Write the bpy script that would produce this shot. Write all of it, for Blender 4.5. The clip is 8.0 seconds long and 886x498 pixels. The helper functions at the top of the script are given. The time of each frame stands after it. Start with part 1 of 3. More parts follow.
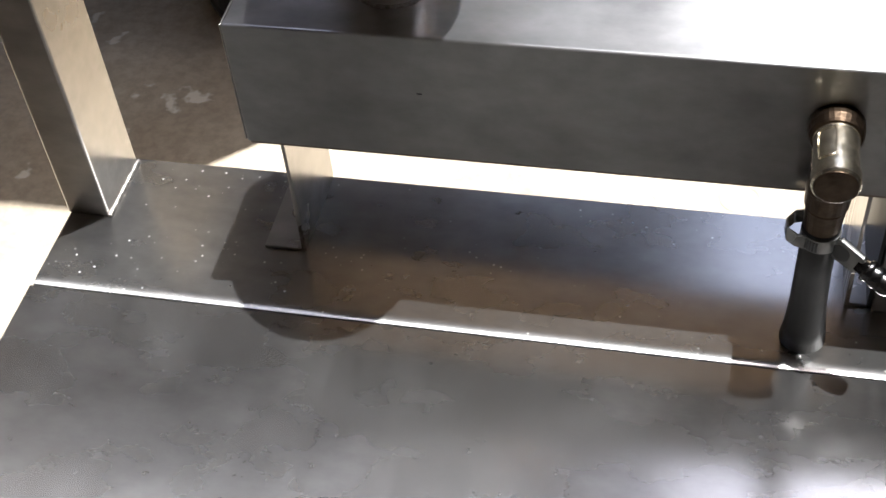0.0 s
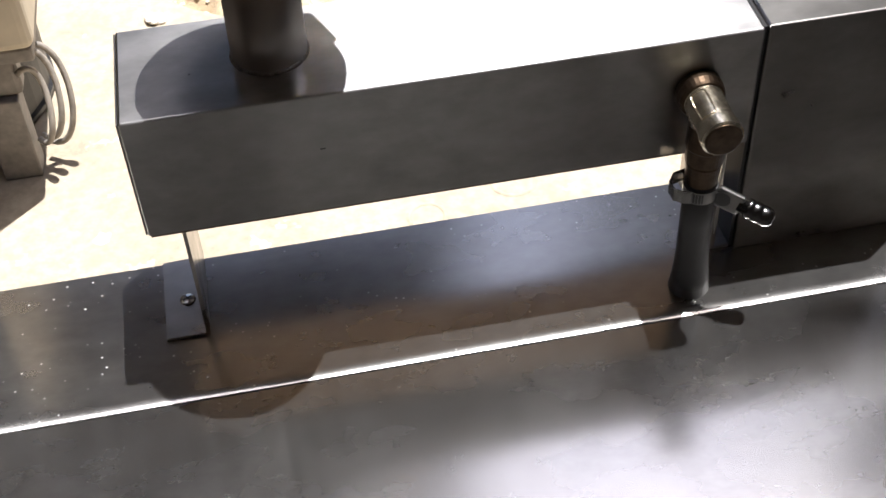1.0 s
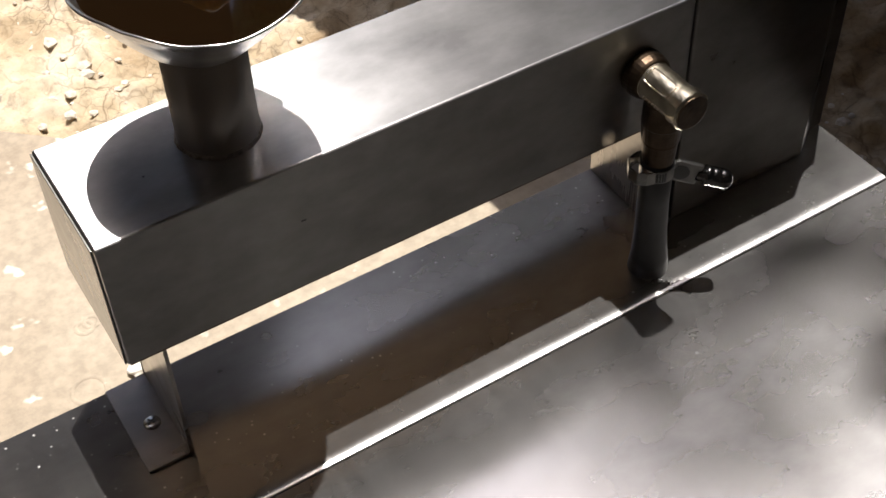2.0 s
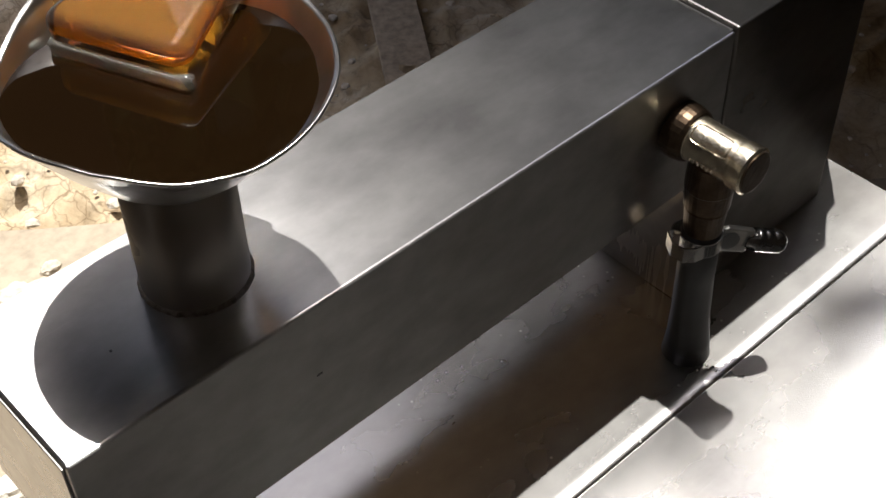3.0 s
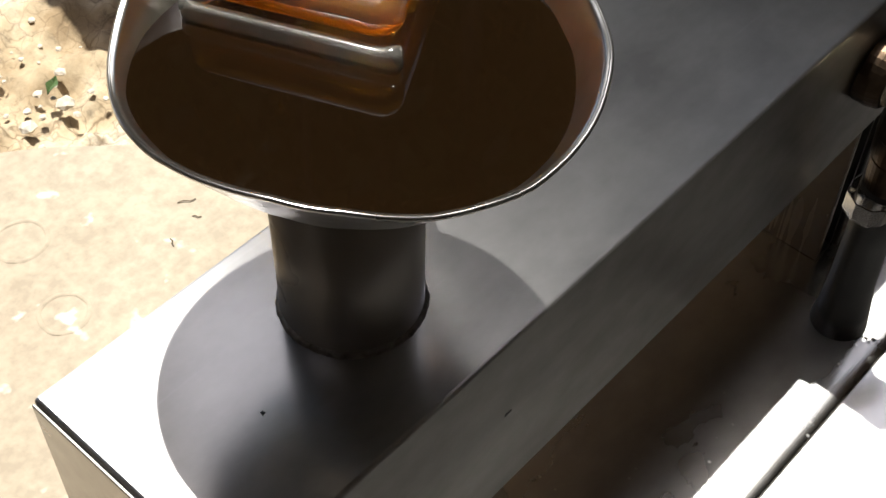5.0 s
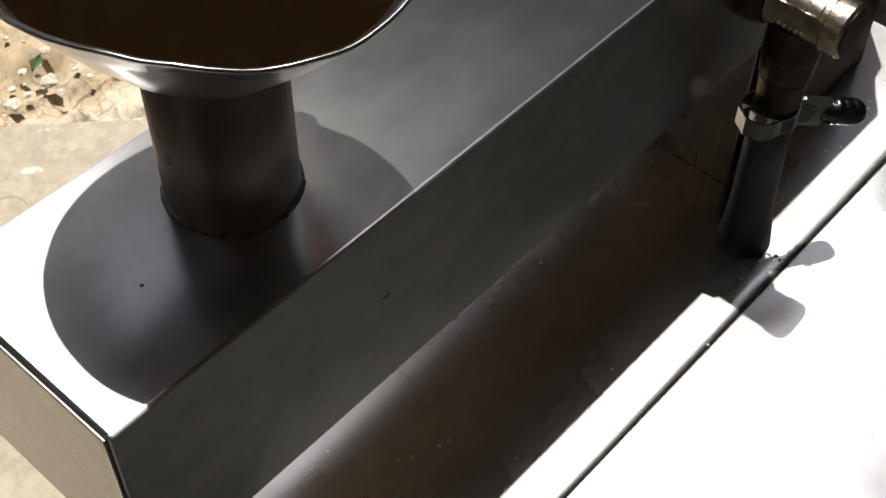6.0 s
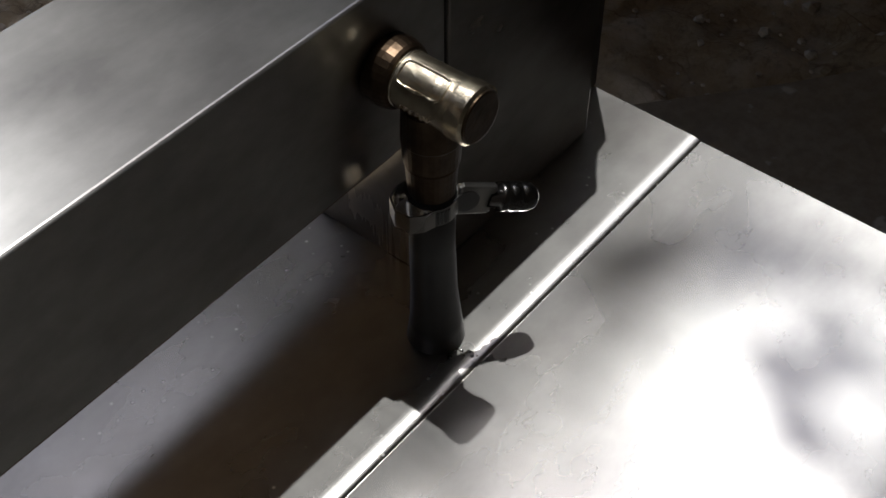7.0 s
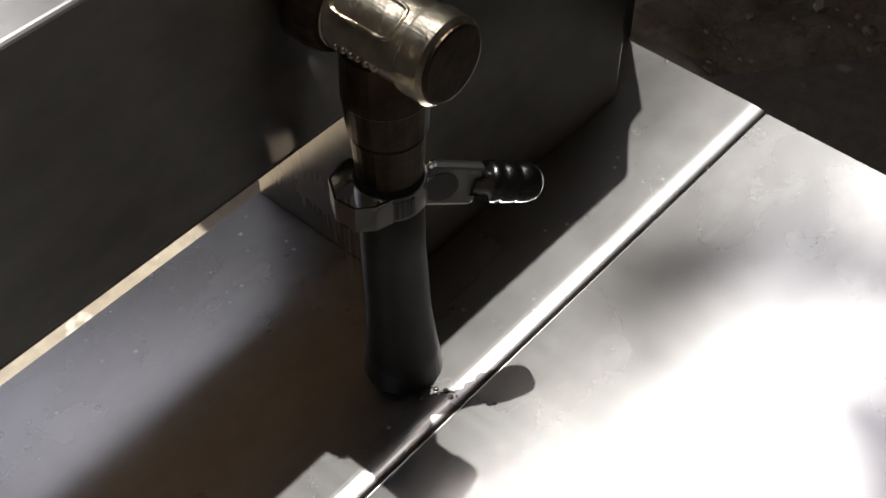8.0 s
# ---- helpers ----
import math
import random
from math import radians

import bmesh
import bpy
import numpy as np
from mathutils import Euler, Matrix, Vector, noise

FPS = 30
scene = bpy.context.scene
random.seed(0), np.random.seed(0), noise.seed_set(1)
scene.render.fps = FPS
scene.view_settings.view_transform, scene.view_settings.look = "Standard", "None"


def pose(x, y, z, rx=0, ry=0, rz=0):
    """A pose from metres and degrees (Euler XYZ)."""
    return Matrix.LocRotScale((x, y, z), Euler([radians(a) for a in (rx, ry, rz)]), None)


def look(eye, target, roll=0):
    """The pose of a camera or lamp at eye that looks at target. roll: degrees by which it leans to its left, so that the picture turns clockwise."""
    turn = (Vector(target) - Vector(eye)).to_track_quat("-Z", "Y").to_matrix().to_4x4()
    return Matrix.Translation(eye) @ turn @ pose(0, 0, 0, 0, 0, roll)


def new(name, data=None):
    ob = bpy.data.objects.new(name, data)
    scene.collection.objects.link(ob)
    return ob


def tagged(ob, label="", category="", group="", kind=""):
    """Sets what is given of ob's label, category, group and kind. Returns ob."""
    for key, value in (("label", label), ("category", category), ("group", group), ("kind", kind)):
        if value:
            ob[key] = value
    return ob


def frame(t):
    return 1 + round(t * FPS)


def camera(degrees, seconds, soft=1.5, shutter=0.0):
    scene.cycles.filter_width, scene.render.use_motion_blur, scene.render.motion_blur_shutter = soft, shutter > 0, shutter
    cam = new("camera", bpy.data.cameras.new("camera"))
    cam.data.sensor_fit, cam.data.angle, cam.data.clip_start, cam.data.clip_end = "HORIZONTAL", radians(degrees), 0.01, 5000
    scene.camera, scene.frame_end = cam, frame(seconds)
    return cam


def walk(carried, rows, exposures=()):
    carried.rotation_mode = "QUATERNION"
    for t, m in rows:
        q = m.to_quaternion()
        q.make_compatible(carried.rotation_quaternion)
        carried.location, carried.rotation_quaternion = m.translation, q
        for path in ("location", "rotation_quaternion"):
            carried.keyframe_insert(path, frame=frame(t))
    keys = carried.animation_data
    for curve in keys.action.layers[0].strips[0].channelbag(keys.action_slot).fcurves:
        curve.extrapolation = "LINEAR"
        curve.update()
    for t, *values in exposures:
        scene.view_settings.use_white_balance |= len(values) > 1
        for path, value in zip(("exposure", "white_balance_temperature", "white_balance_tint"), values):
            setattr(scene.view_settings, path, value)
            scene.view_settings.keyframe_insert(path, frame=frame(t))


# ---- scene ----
cam = camera(37.2, 8.0)
PATH = [
    (0, (0.264, -0.532, 0.611), (-0.11, 0.779, -0.852), -6.0),
    (0.4, (0.201, -0.575, 0.633), (-0.004, 0.777, -0.826), -5.5),
    (0.5, (0.2, -0.572, 0.633), (0.0, 0.775, -0.832), -5.2),
    (0.7, (0.164, -0.577, 0.634), (0.111, 0.788, -0.827), -3.2),
    (1, (0.088, -0.569, 0.635), (0.296, 0.812, -0.797), -3.1),
    (1.5, (-0.002, -0.544, 0.626), (0.403, 0.783, -0.814), -1.3),
    (1.8, (-0.039, -0.496, 0.628), (0.555, 0.764, -0.807), -1.8),
    (2, (-0.077, -0.461, 0.622), (0.624, 0.743, -0.812), -2.4),
    (2.1, (-0.083, -0.444, 0.618), (0.657, 0.741, -0.814), -2.0),
    (2.2, (-0.091, -0.431, 0.608), (0.535, 0.529, -0.508), -2.1),
    (3.3, (-0.069, -0.234, 0.539), (0.681, 0.568, -0.625), -1.0),
    (3.5, (-0.063, -0.202, 0.531), (0.805, 0.784, -0.977), -1.5),
    (4, (-0.076, -0.153, 0.494), (0.704, 0.568, -0.703), -0.1),
    (4.2, (-0.078, -0.140, 0.490), (0.698, 0.553, -0.726), 1.0),
    (5.3, (-0.080, -0.137, 0.489), (0.701, 0.552, -0.722), 0.9),
    (5.5, (-0.084, -0.147, 0.484), (0.705, 0.549, -0.721), 0.3),
    (6, (-0.082, -0.195, 0.488), (0.881, 0.665, -1.04), 0.4),
    (6.2, (-0.073, -0.224, 0.494), (0.912, 0.616, -1.031), 1.6),
    (6.5, (-0.047, -0.259, 0.497), (0.789, 0.401, -0.697), 2.8),
    (7, (0.039, -0.264, 0.466), (0.880, 0.418, -0.711), 0.1),
    (7.5, (0.106, -0.239, 0.406), (1.174, 0.633, -1.043), 1.4),
    (8, (0.14, -0.21, 0.356), (1.136, 0.67, -1.139), -0.4),
]
# the clip's camera sets its exposure and white balance by itself
EXPOSURES = [(0.0, 1.7, 5750, 11), (0.6, 1.6, 5800, 12), (1.1, 1.25, 5950, 14), (1.6, 0.92, 6150, 15), (2.2, 0.78, 6150, 13), (3.5, 0.92, 6150, 11), (4.0, 0.92, 6100, 10), (5.5, 0.88, 6150, 9), (6.5, 0.08, 5950, 10), (7.0, 0.04, 5950, 10), (7.5, 0.32, 6000, 10), (8.0, 0.46, 6050, 11)]
walk(cam, [(t, look(eye, target, roll)) for t, eye, target, roll in PATH], EXPOSURES)

# ---- world and sun ----
SUN = Vector((0.178, 0.160, 0.971)).normalized()
world = bpy.data.worlds.new("sky")
scene.world = world
world.use_nodes = True
wn = world.node_tree
bg = wn.nodes["Background"]
sky = wn.nodes.new("ShaderNodeTexSky")
sky.sky_type = "NISHITA"
sky.sun_disc = False
sky.dust_density = 4.0
sky.sun_elevation = math.asin(SUN.z)
sky.sun_rotation = math.atan2(SUN.x, SUN.y)
wn.links.new(sky.outputs[0], bg.inputs[0])
bg.inputs[1].default_value = 0.09
sun_data = bpy.data.lights.new("sun", "SUN")
sun_data.energy, sun_data.angle, sun_data.color = 4.6, radians(0.53), (1.0, 0.95, 0.86)
sun_ob = new("sun", sun_data)
sun_ob.matrix_world = look(SUN * 20, (0, 0, 0))


# ---- materials ----
def node(nt, kind, **values):
    n = nt.nodes.new(kind)
    for key, v in values.items():
        n.inputs[key].default_value = v
    return n


def coords(nt, scale=(1, 1, 1)):
    tc = nt.nodes.new("ShaderNodeTexCoord")
    mp = nt.nodes.new("ShaderNodeMapping")
    mp.inputs["Scale"].default_value = scale
    nt.links.new(tc.outputs["Object"], mp.inputs["Vector"])
    return mp.outputs[0]


def noise_tex(nt, scale, detail=4.0, stretch=(1, 1, 1), rough=0.55):
    n = node(nt, "ShaderNodeTexNoise", Scale=scale, Detail=detail, Roughness=rough)
    nt.links.new(coords(nt, stretch), n.inputs["Vector"])
    return n.outputs["Fac"]


def ramp(nt, fac, stops):
    r = nt.nodes.new("ShaderNodeValToRGB")
    while len(r.color_ramp.elements) < len(stops):
        r.color_ramp.elements.new(0.5)
    for e, (p, c) in zip(r.color_ramp.elements, stops):
        e.position = p
        e.color = (c, c, c, 1) if isinstance(c, (int, float)) else (*c, 1)
    nt.links.new(fac, r.inputs[0])
    return r.outputs[0]


def mix(nt, fac, a, b, blend="MIX"):
    m = nt.nodes.new("ShaderNodeMix")
    m.data_type, m.blend_type = "RGBA", blend
    for sock, v in ((m.inputs[0], fac), (m.inputs[6], a), (m.inputs[7], b)):
        if isinstance(v, bpy.types.NodeSocket):
            nt.links.new(v, sock)
        elif isinstance(v, (int, float)):
            sock.default_value = v
        else:
            sock.default_value = (*v, 1)
    return m.outputs[2]


def material(name):
    m = bpy.data.materials.new(name)
    m.use_nodes = True
    nt = m.node_tree
    return m, nt, nt.nodes["Principled BSDF"]


def bump(nt, p, fac, strength, distance):
    b = node(nt, "ShaderNodeBump", Strength=strength, Distance=distance)
    nt.links.new(fac, b.inputs["Height"])
    nt.links.new(b.outputs[0], p.inputs["Normal"])


def steel(name, tint=(0.60, 0.585, 0.56), rough=(0.13, 0.22), haze=0.40, hazy=0.30, brush=(6, 260, 260), dust=0.0, stain=0.0, across=None, spread=0.75):
    """Satin steel: a sharp lobe from the polish and a wide one from the fine scratches."""
    m, nt, p = material(name)
    q = nt.nodes.new("ShaderNodeBsdfPrincipled")
    both = nt.nodes.new("ShaderNodeMixShader")
    out = nt.nodes["Material Output"]
    nt.links.new(p.outputs[0], both.inputs[1])
    nt.links.new(q.outputs[0], both.inputs[2])
    nt.links.new(both.outputs[0], out.inputs["Surface"])
    fine = noise_tex(nt, 1.0, 2, brush)
    smear = noise_tex(nt, 9.0, 5, (1, 1.4, 1.4))
    blur = nt.nodes.new("ShaderNodeMix")
    nt.links.new(smear, blur.inputs[0])
    blur.inputs[2].default_value, blur.inputs[3].default_value = rough
    add = nt.nodes.new("ShaderNodeMath")
    add.operation = "MULTIPLY_ADD"
    nt.links.new(fine, add.inputs[0])
    add.inputs[1].default_value = 0.05
    nt.links.new(blur.outputs[0], add.inputs[2])
    nt.links.new(add.outputs[0], p.inputs["Roughness"])
    nt.links.new(ramp(nt, smear, [(0.3, hazy - 0.04), (0.7, hazy + 0.04)]), q.inputs["Roughness"])
    nt.links.new(ramp(nt, noise_tex(nt, 16.0, 6, (1, 1.6, 1.6)), [(0.32, haze * 0.70), (0.68, min(1.0, haze * 1.3))]), both.inputs[0])
    shade = ramp(nt, noise_tex(nt, 22.0, 6), [(0.3, tuple(c * 0.90 for c in tint)), (0.7, tint)])
    for turn, offset in ((35, 0.0), (-62, 5.3)):
        mp = nt.nodes.new("ShaderNodeMapping")
        mp.inputs["Rotation"].default_value = (0, 0, radians(turn))
        mp.inputs["Location"].default_value = (offset, offset, 0)
        mp.inputs["Scale"].default_value = (14, 420, 14)
        tc = nt.nodes.new("ShaderNodeTexCoord")
        nt.links.new(tc.outputs["Object"], mp.inputs["Vector"])
        thin = node(nt, "ShaderNodeTexNoise", Scale=1.0, Detail=1.0)
        nt.links.new(mp.outputs[0], thin.inputs["Vector"])
        shade = mix(nt, ramp(nt, thin.outputs["Fac"], [(0.74, 0.0), (0.82, 0.06)]), shade, (0.92, 0.92, 0.92))
    if stain:
        oily = ramp(nt, noise_tex(nt, 14.0, 5), [(0.55, 0.0), (0.72, stain)])
        shade = mix(nt, oily, shade, (0.34, 0.27, 0.19))
    metal = None
    if dust:
        v = node(nt, "ShaderNodeTexVoronoi", Scale=150.0)
        nt.links.new(coords(nt), v.inputs["Vector"])
        dot = ramp(nt, v.outputs["Distance"], [(0.0, 1.0), (0.16, 0.0)])
        where = ramp(nt, noise_tex(nt, 30.0, 3), [(0.52, 0.0), (0.60, dust)])
        f = mix(nt, 1.0, dot, where, "MULTIPLY")
        shade = mix(nt, f, shade, (0.75, 0.73, 0.68))
        inv = nt.nodes.new("ShaderNodeMath")
        inv.operation = "SUBTRACT"
        inv.inputs[0].default_value = 1.0
        nt.links.new(f, inv.inputs[1])
        metal = inv.outputs[0]
    for b in (p, q):
        nt.links.new(shade, b.inputs["Base Color"])
        if across:
            way = nt.nodes.new("ShaderNodeCombineXYZ")
            for k in range(3):
                way.inputs[k].default_value = across[k]
            nt.links.new(way.outputs[0], b.inputs["Tangent"])
            b.inputs["Anisotropic"].default_value = spread if b is q else spread * 0.5
        if metal:
            nt.links.new(metal, b.inputs["Metallic"])
        else:
            b.inputs["Metallic"].default_value = 1.0
    return m


def plain(name, color, rough=0.5, metal=0.0, vary=0.25, scale=40.0, relief=0.15, depth=0.001):
    m, nt, p = material(name)
    n = noise_tex(nt, scale, 6)
    nt.links.new(ramp(nt, n, [(0.3, tuple(c * (1 - vary) for c in color)), (0.7, tuple(min(1, c * (1 + vary)) for c in color))]), p.inputs["Base Color"])
    p.inputs["Roughness"].default_value, p.inputs["Metallic"].default_value = rough, metal
    bump(nt, p, n, relief, depth)
    return m


STEEL_TABLE = steel("brushed_steel_table", rough=(0.125, 0.19), haze=0.25, hazy=0.335, brush=(220, 8, 220), stain=0.12, across=(1, 0, 0), spread=0.90)
STEEL_STRIP = steel("brushed_steel_strip", tint=(0.54, 0.525, 0.50), haze=0.28, hazy=0.36, brush=(220, 8, 220), dust=0.9, stain=0.12, across=(1, 0, 0), spread=0.88)
STEEL_TANK = steel("brushed_steel_tank", tint=(0.52, 0.51, 0.495), rough=(0.12, 0.19), haze=0.46, hazy=0.40, across=(0, 1, 1), spread=0.92)
STEEL_PIPE = steel("steel_pipe", tint=(0.50, 0.475, 0.445), rough=(0.28, 0.40), brush=(260, 260, 6))
STEEL_FUNNEL = steel("steel_funnel", tint=(0.62, 0.60, 0.56), rough=(0.10, 0.18), brush=(120, 120, 120))
STEEL_POST = steel("steel_post", tint=(0.56, 0.53, 0.49), rough=(0.18, 0.28), brush=(260, 260, 6))
STEEL_DARK = steel("oily_dark_steel", tint=(0.16, 0.155, 0.15), rough=(0.06, 0.12), haze=0.2, brush=(90, 90, 90))
STEEL_HOUSING = steel("dull_dark_steel", tint=(0.31, 0.297, 0.278), haze=0.34, hazy=0.38, across=(0, 1, 1), spread=0.84)
STEEL_CLAMP = steel("zinc_clamp", tint=(0.46, 0.45, 0.43), rough=(0.12, 0.22), haze=0.25, brush=(90, 90, 90))
WELD = plain("weld_metal", (0.30, 0.28, 0.25), 0.45, 1.0, 0.4, 300, 0.6, 0.002)
BRASS = plain("tarnished_brass", (0.74, 0.66, 0.50), 0.26, 1.0, 0.30, 150, 0.5, 0.0012)
BRASS_DARK = plain("dark_brown_brass", (0.062, 0.043, 0.028), 0.38, 1.0, 0.35, 120, 0.3, 0.0015)
RUBBER = plain("black_rubber", (0.016, 0.015, 0.014), 0.48, 0.0, 0.3, 80, 0.1)
BLACK_PLASTIC = plain("black_plastic", (0.018, 0.017, 0.016), 0.38)
CREAM = plain("cream_enamel", (0.50, 0.44, 0.33), 0.4, 0.0, 0.12, 12)
GREY_PAINT = plain("grey_paint", (0.20, 0.18, 0.16), 0.45)
CABLE = plain("grey_cable", (0.30, 0.27, 0.23), 0.45)
WOOD = plain("weathered_wood", (0.33, 0.26, 0.18), 0.8, 0.0, 0.3, 60)
STONE = plain("pale_stone", (0.50, 0.44, 0.35), 0.9, 0.0, 0.3, 60, 0.8, 0.006)
LEAF = plain("leaf_green", (0.06, 0.10, 0.03), 0.5, 0.0, 0.4, 8)
BARK = plain("bark", (0.12, 0.09, 0.06), 0.9, 0.0, 0.3, 30, 0.8, 0.01)


def concrete():
    m, nt, p = material("pale_concrete")
    a = noise_tex(nt, 2.2, 6)
    b = noise_tex(nt, 45.0, 8)
    base = ramp(nt, a, [(0.35, (0.31, 0.25, 0.175)), (0.65, (0.40, 0.34, 0.25))])
    grit = ramp(nt, b, [(0.35, 0.78), (0.62, 1.0)])
    col = mix(nt, 1.0, base, grit, "MULTIPLY")
    spot = ramp(nt, noise_tex(nt, 13.0, 3), [(0.64, 0.0), (0.70, 0.7)])
    col = mix(nt, spot, col, (0.68, 0.63, 0.53))
    nt.links.new(col, p.inputs["Base Color"])
    p.inputs["Roughness"].default_value = 0.85
    bump(nt, p, b, 0.35, 0.004)
    return m


def earth():
    m, nt, p = material("dry_stony_earth")
    a = noise_tex(nt, 3.2, 8, rough=0.65)
    b = noise_tex(nt, 26.0, 8, rough=0.7)
    base = ramp(nt, a, [(0.36, (0.30, 0.215, 0.12)), (0.48, (0.45, 0.355, 0.225)), (0.60, (0.57, 0.48, 0.35))])
    grit = ramp(nt, b, [(0.32, 0.50), (0.46, 0.9), (0.60, 1.0)])
    col = mix(nt, 1.0, base, grit, "MULTIPLY")
    # shrinkage cracks at two sizes, bent by noise
    bend = node(nt, "ShaderNodeTexNoise", Scale=9.0, Detail=4.0)
    here = coords(nt)
    nt.links.new(here, bend.inputs["Vector"])
    shifted = nt.nodes.new("ShaderNodeVectorMath")
    shifted.operation = "MULTIPLY_ADD"
    nt.links.new(bend.outputs["Color"], shifted.inputs[0])
    shifted.inputs[1].default_value = (0.10, 0.10, 0.10)
    nt.links.new(here, shifted.inputs[2])
    for scale, wide, dark in ((8.0, 0.035, 0.75), (21.0, 0.05, 0.5)):
        v = node(nt, "ShaderNodeTexVoronoi", Scale=scale)
        v.feature = "DISTANCE_TO_EDGE"
        nt.links.new(shifted.outputs[0], v.inputs["Vector"])
        line = ramp(nt, v.outputs["Distance"], [(0.0, dark), (wide, 0.0)])
        some = ramp(nt, noise_tex(nt, 5.0, 3), [(0.42, 0.0), (0.58, 1.0)])
        col = mix(nt, mix(nt, 1.0, line, some, "MULTIPLY"), col, (0.13, 0.085, 0.045))
    nt.links.new(col, p.inputs["Base Color"])
    p.inputs["Roughness"].default_value = 0.95
    bump(nt, p, b, 0.6, 0.010)
    return m


CONCRETE, EARTH = concrete(), earth()
PALE = plain("pale_lime", (0.70, 0.66, 0.57), 0.9, 0.0, 0.12, 60)


def glass(name, color, rough=0.0, ior=1.45):
    m, nt, p = material(name)
    p.inputs["Base Color"].default_value = (*color, 1)
    p.inputs["Roughness"].default_value = rough
    p.inputs["IOR"].default_value = ior
    p.inputs["Transmission Weight"].default_value = 1.0
    return m


FROSTED = glass("pale_rough_glass", (0.66, 0.64, 0.58), 0.18)
FROSTED.node_tree.nodes["Principled BSDF"].inputs["Transmission Weight"].default_value = 0.92
GLASS = glass("clear_glass", (0.95, 0.93, 0.88), 0.02)
GLASS.node_tree.nodes["Principled BSDF"].inputs["Transmission Weight"].default_value = 0.985
AMBER = glass("amber_oil", (0.60, 0.27, 0.02), 0.02, 1.06)
AMBER.node_tree.nodes["Principled BSDF"].inputs["Transmission Weight"].default_value = 0.86
OIL, _nt, _p = material("dark_oil")
_p.inputs["Base Color"].default_value = (0.006, 0.003, 0.0011, 1)
_p.inputs["Roughness"].default_value = 0.04
_p.inputs["IOR"].default_value = 1.47


# ---- mesh helpers ----
def mesh_of(name, bm, mat, smooth=False):
    bmesh.ops.recalc_face_normals(bm, faces=bm.faces)
    me = bpy.data.meshes.new(name)
    bm.to_mesh(me)
    bm.free()
    me.materials.append(mat)
    if smooth:
        for f in me.polygons:
            f.use_smooth = True
    return me


def thing(name, label, category, group="", kind="", at=(0, 0, 0)):
    ob = new(name)
    ob.location = at
    ob.empty_display_size = 0.05
    return tagged(ob, label, category, group, kind)


def part(name, bm, mat, parent=None, label="", smooth=False):
    ob = new(name, mesh_of(name, bm, mat, smooth))
    if parent:
        ob.parent = parent
        root = parent
        off = Vector((0, 0, 0))
        while root:
            off += root.location
            root = root.parent
        ob.data.transform(Matrix.Translation(-off))
    return tagged(ob, label) if label else ob


def solid(name, bm, mat, label, category, kind="", group="", smooth=False):
    return tagged(new(name, mesh_of(name, bm, mat, smooth)), label, category, group, kind)


def box(bm, x0, x1, y0, y1, z0, z1, bevel=0.0, seg=2):
    g = bmesh.ops.create_cube(bm, size=1.0)
    for v in g["verts"]:
        v.co = Vector(((x0 + x1) / 2 + v.co.x * (x1 - x0), (y0 + y1) / 2 + v.co.y * (y1 - y0), (z0 + z1) / 2 + v.co.z * (z1 - z0)))
    if bevel:
        edges = list({e for v in g["verts"] for e in v.link_edges})
        bmesh.ops.bevel(bm, geom=edges, offset=bevel, segments=seg, affect="EDGES", profile=0.5)
    return bm


def boxed(*a, **k):
    return box(bmesh.new(), *a, **k)


def prism(pts, z0, z1, bevel=0.0):
    """An upright solid over a plan outline."""
    bm = bmesh.new()
    lo = [bm.verts.new((x, y, z0)) for x, y in pts]
    hi = [bm.verts.new((x, y, z1)) for x, y in pts]
    n = len(pts)
    bm.faces.new(lo[::-1])
    bm.faces.new(hi)
    for i in range(n):
        bm.faces.new((lo[i], lo[(i + 1) % n], hi[(i + 1) % n], hi[i]))
    if bevel:
        bmesh.ops.bevel(bm, geom=list(bm.edges), offset=bevel, segments=2, affect="EDGES", profile=0.5)
    return bm


def extrude_x(profile, x0, x1, closed=True, steps=1):
    """A profile of (y, z) drawn along x."""
    bm = bmesh.new()
    rows = []
    for k in range(steps + 1):
        x = x0 + (x1 - x0) * k / steps
        rows.append([bm.verts.new((x, y, z)) for y, z in profile])
    n = len(profile)
    for a, b in zip(rows, rows[1:]):
        for i in range(n if closed else n - 1):
            j = (i + 1) % n
            bm.faces.new((a[i], a[j], b[j], b[i]))
    if closed:
        bm.faces.new(rows[0][::-1])
        bm.faces.new(rows[-1])
    return bm


def still(a, r, z):
    """The bowl's inside at the level of the oil, round the hammered rim."""
    lo, hi = 0.236, 0.281
    for _ in range(24):
        mid = (lo + hi) / 2
        lo, hi = (mid, hi) if mid + funnel_shape(a, 0.05, mid)[3] < OIL_Z else (lo, mid)
    inner = np.interp(lo, [q[1] for q in outer], [q[0] for q in outer]) - 0.0009
    w, dx, dy, dz = funnel_shape(a, inner, lo)
    return (w * r, dx, dy, 0.0)


def lathe(profile, centre=(0, 0), n=64, shape=None, bm=None):
    """Turns (r, z) round an upright axis; shape(angle, z) bends the radius and the centre."""
    bm = bm or bmesh.new()
    rings = []
    for r, z in profile:
        ring = []
        for k in range(n):
            a = 2 * math.pi * k / n
            rr, dx, dy, dz = shape(a, r, z) if shape else (r, 0, 0, 0)
            ring.append(bm.verts.new((centre[0] + dx + rr * math.cos(a), centre[1] + dy + rr * math.sin(a), z + dz)))
        rings.append(ring)
    for a, b in zip(rings, rings[1:]):
        for k in range(n):
            bm.faces.new((a[k], a[(k + 1) % n], b[(k + 1) % n], b[k]))
    return bm, rings


def cap(bm, ring):
    bm.faces.new(ring)


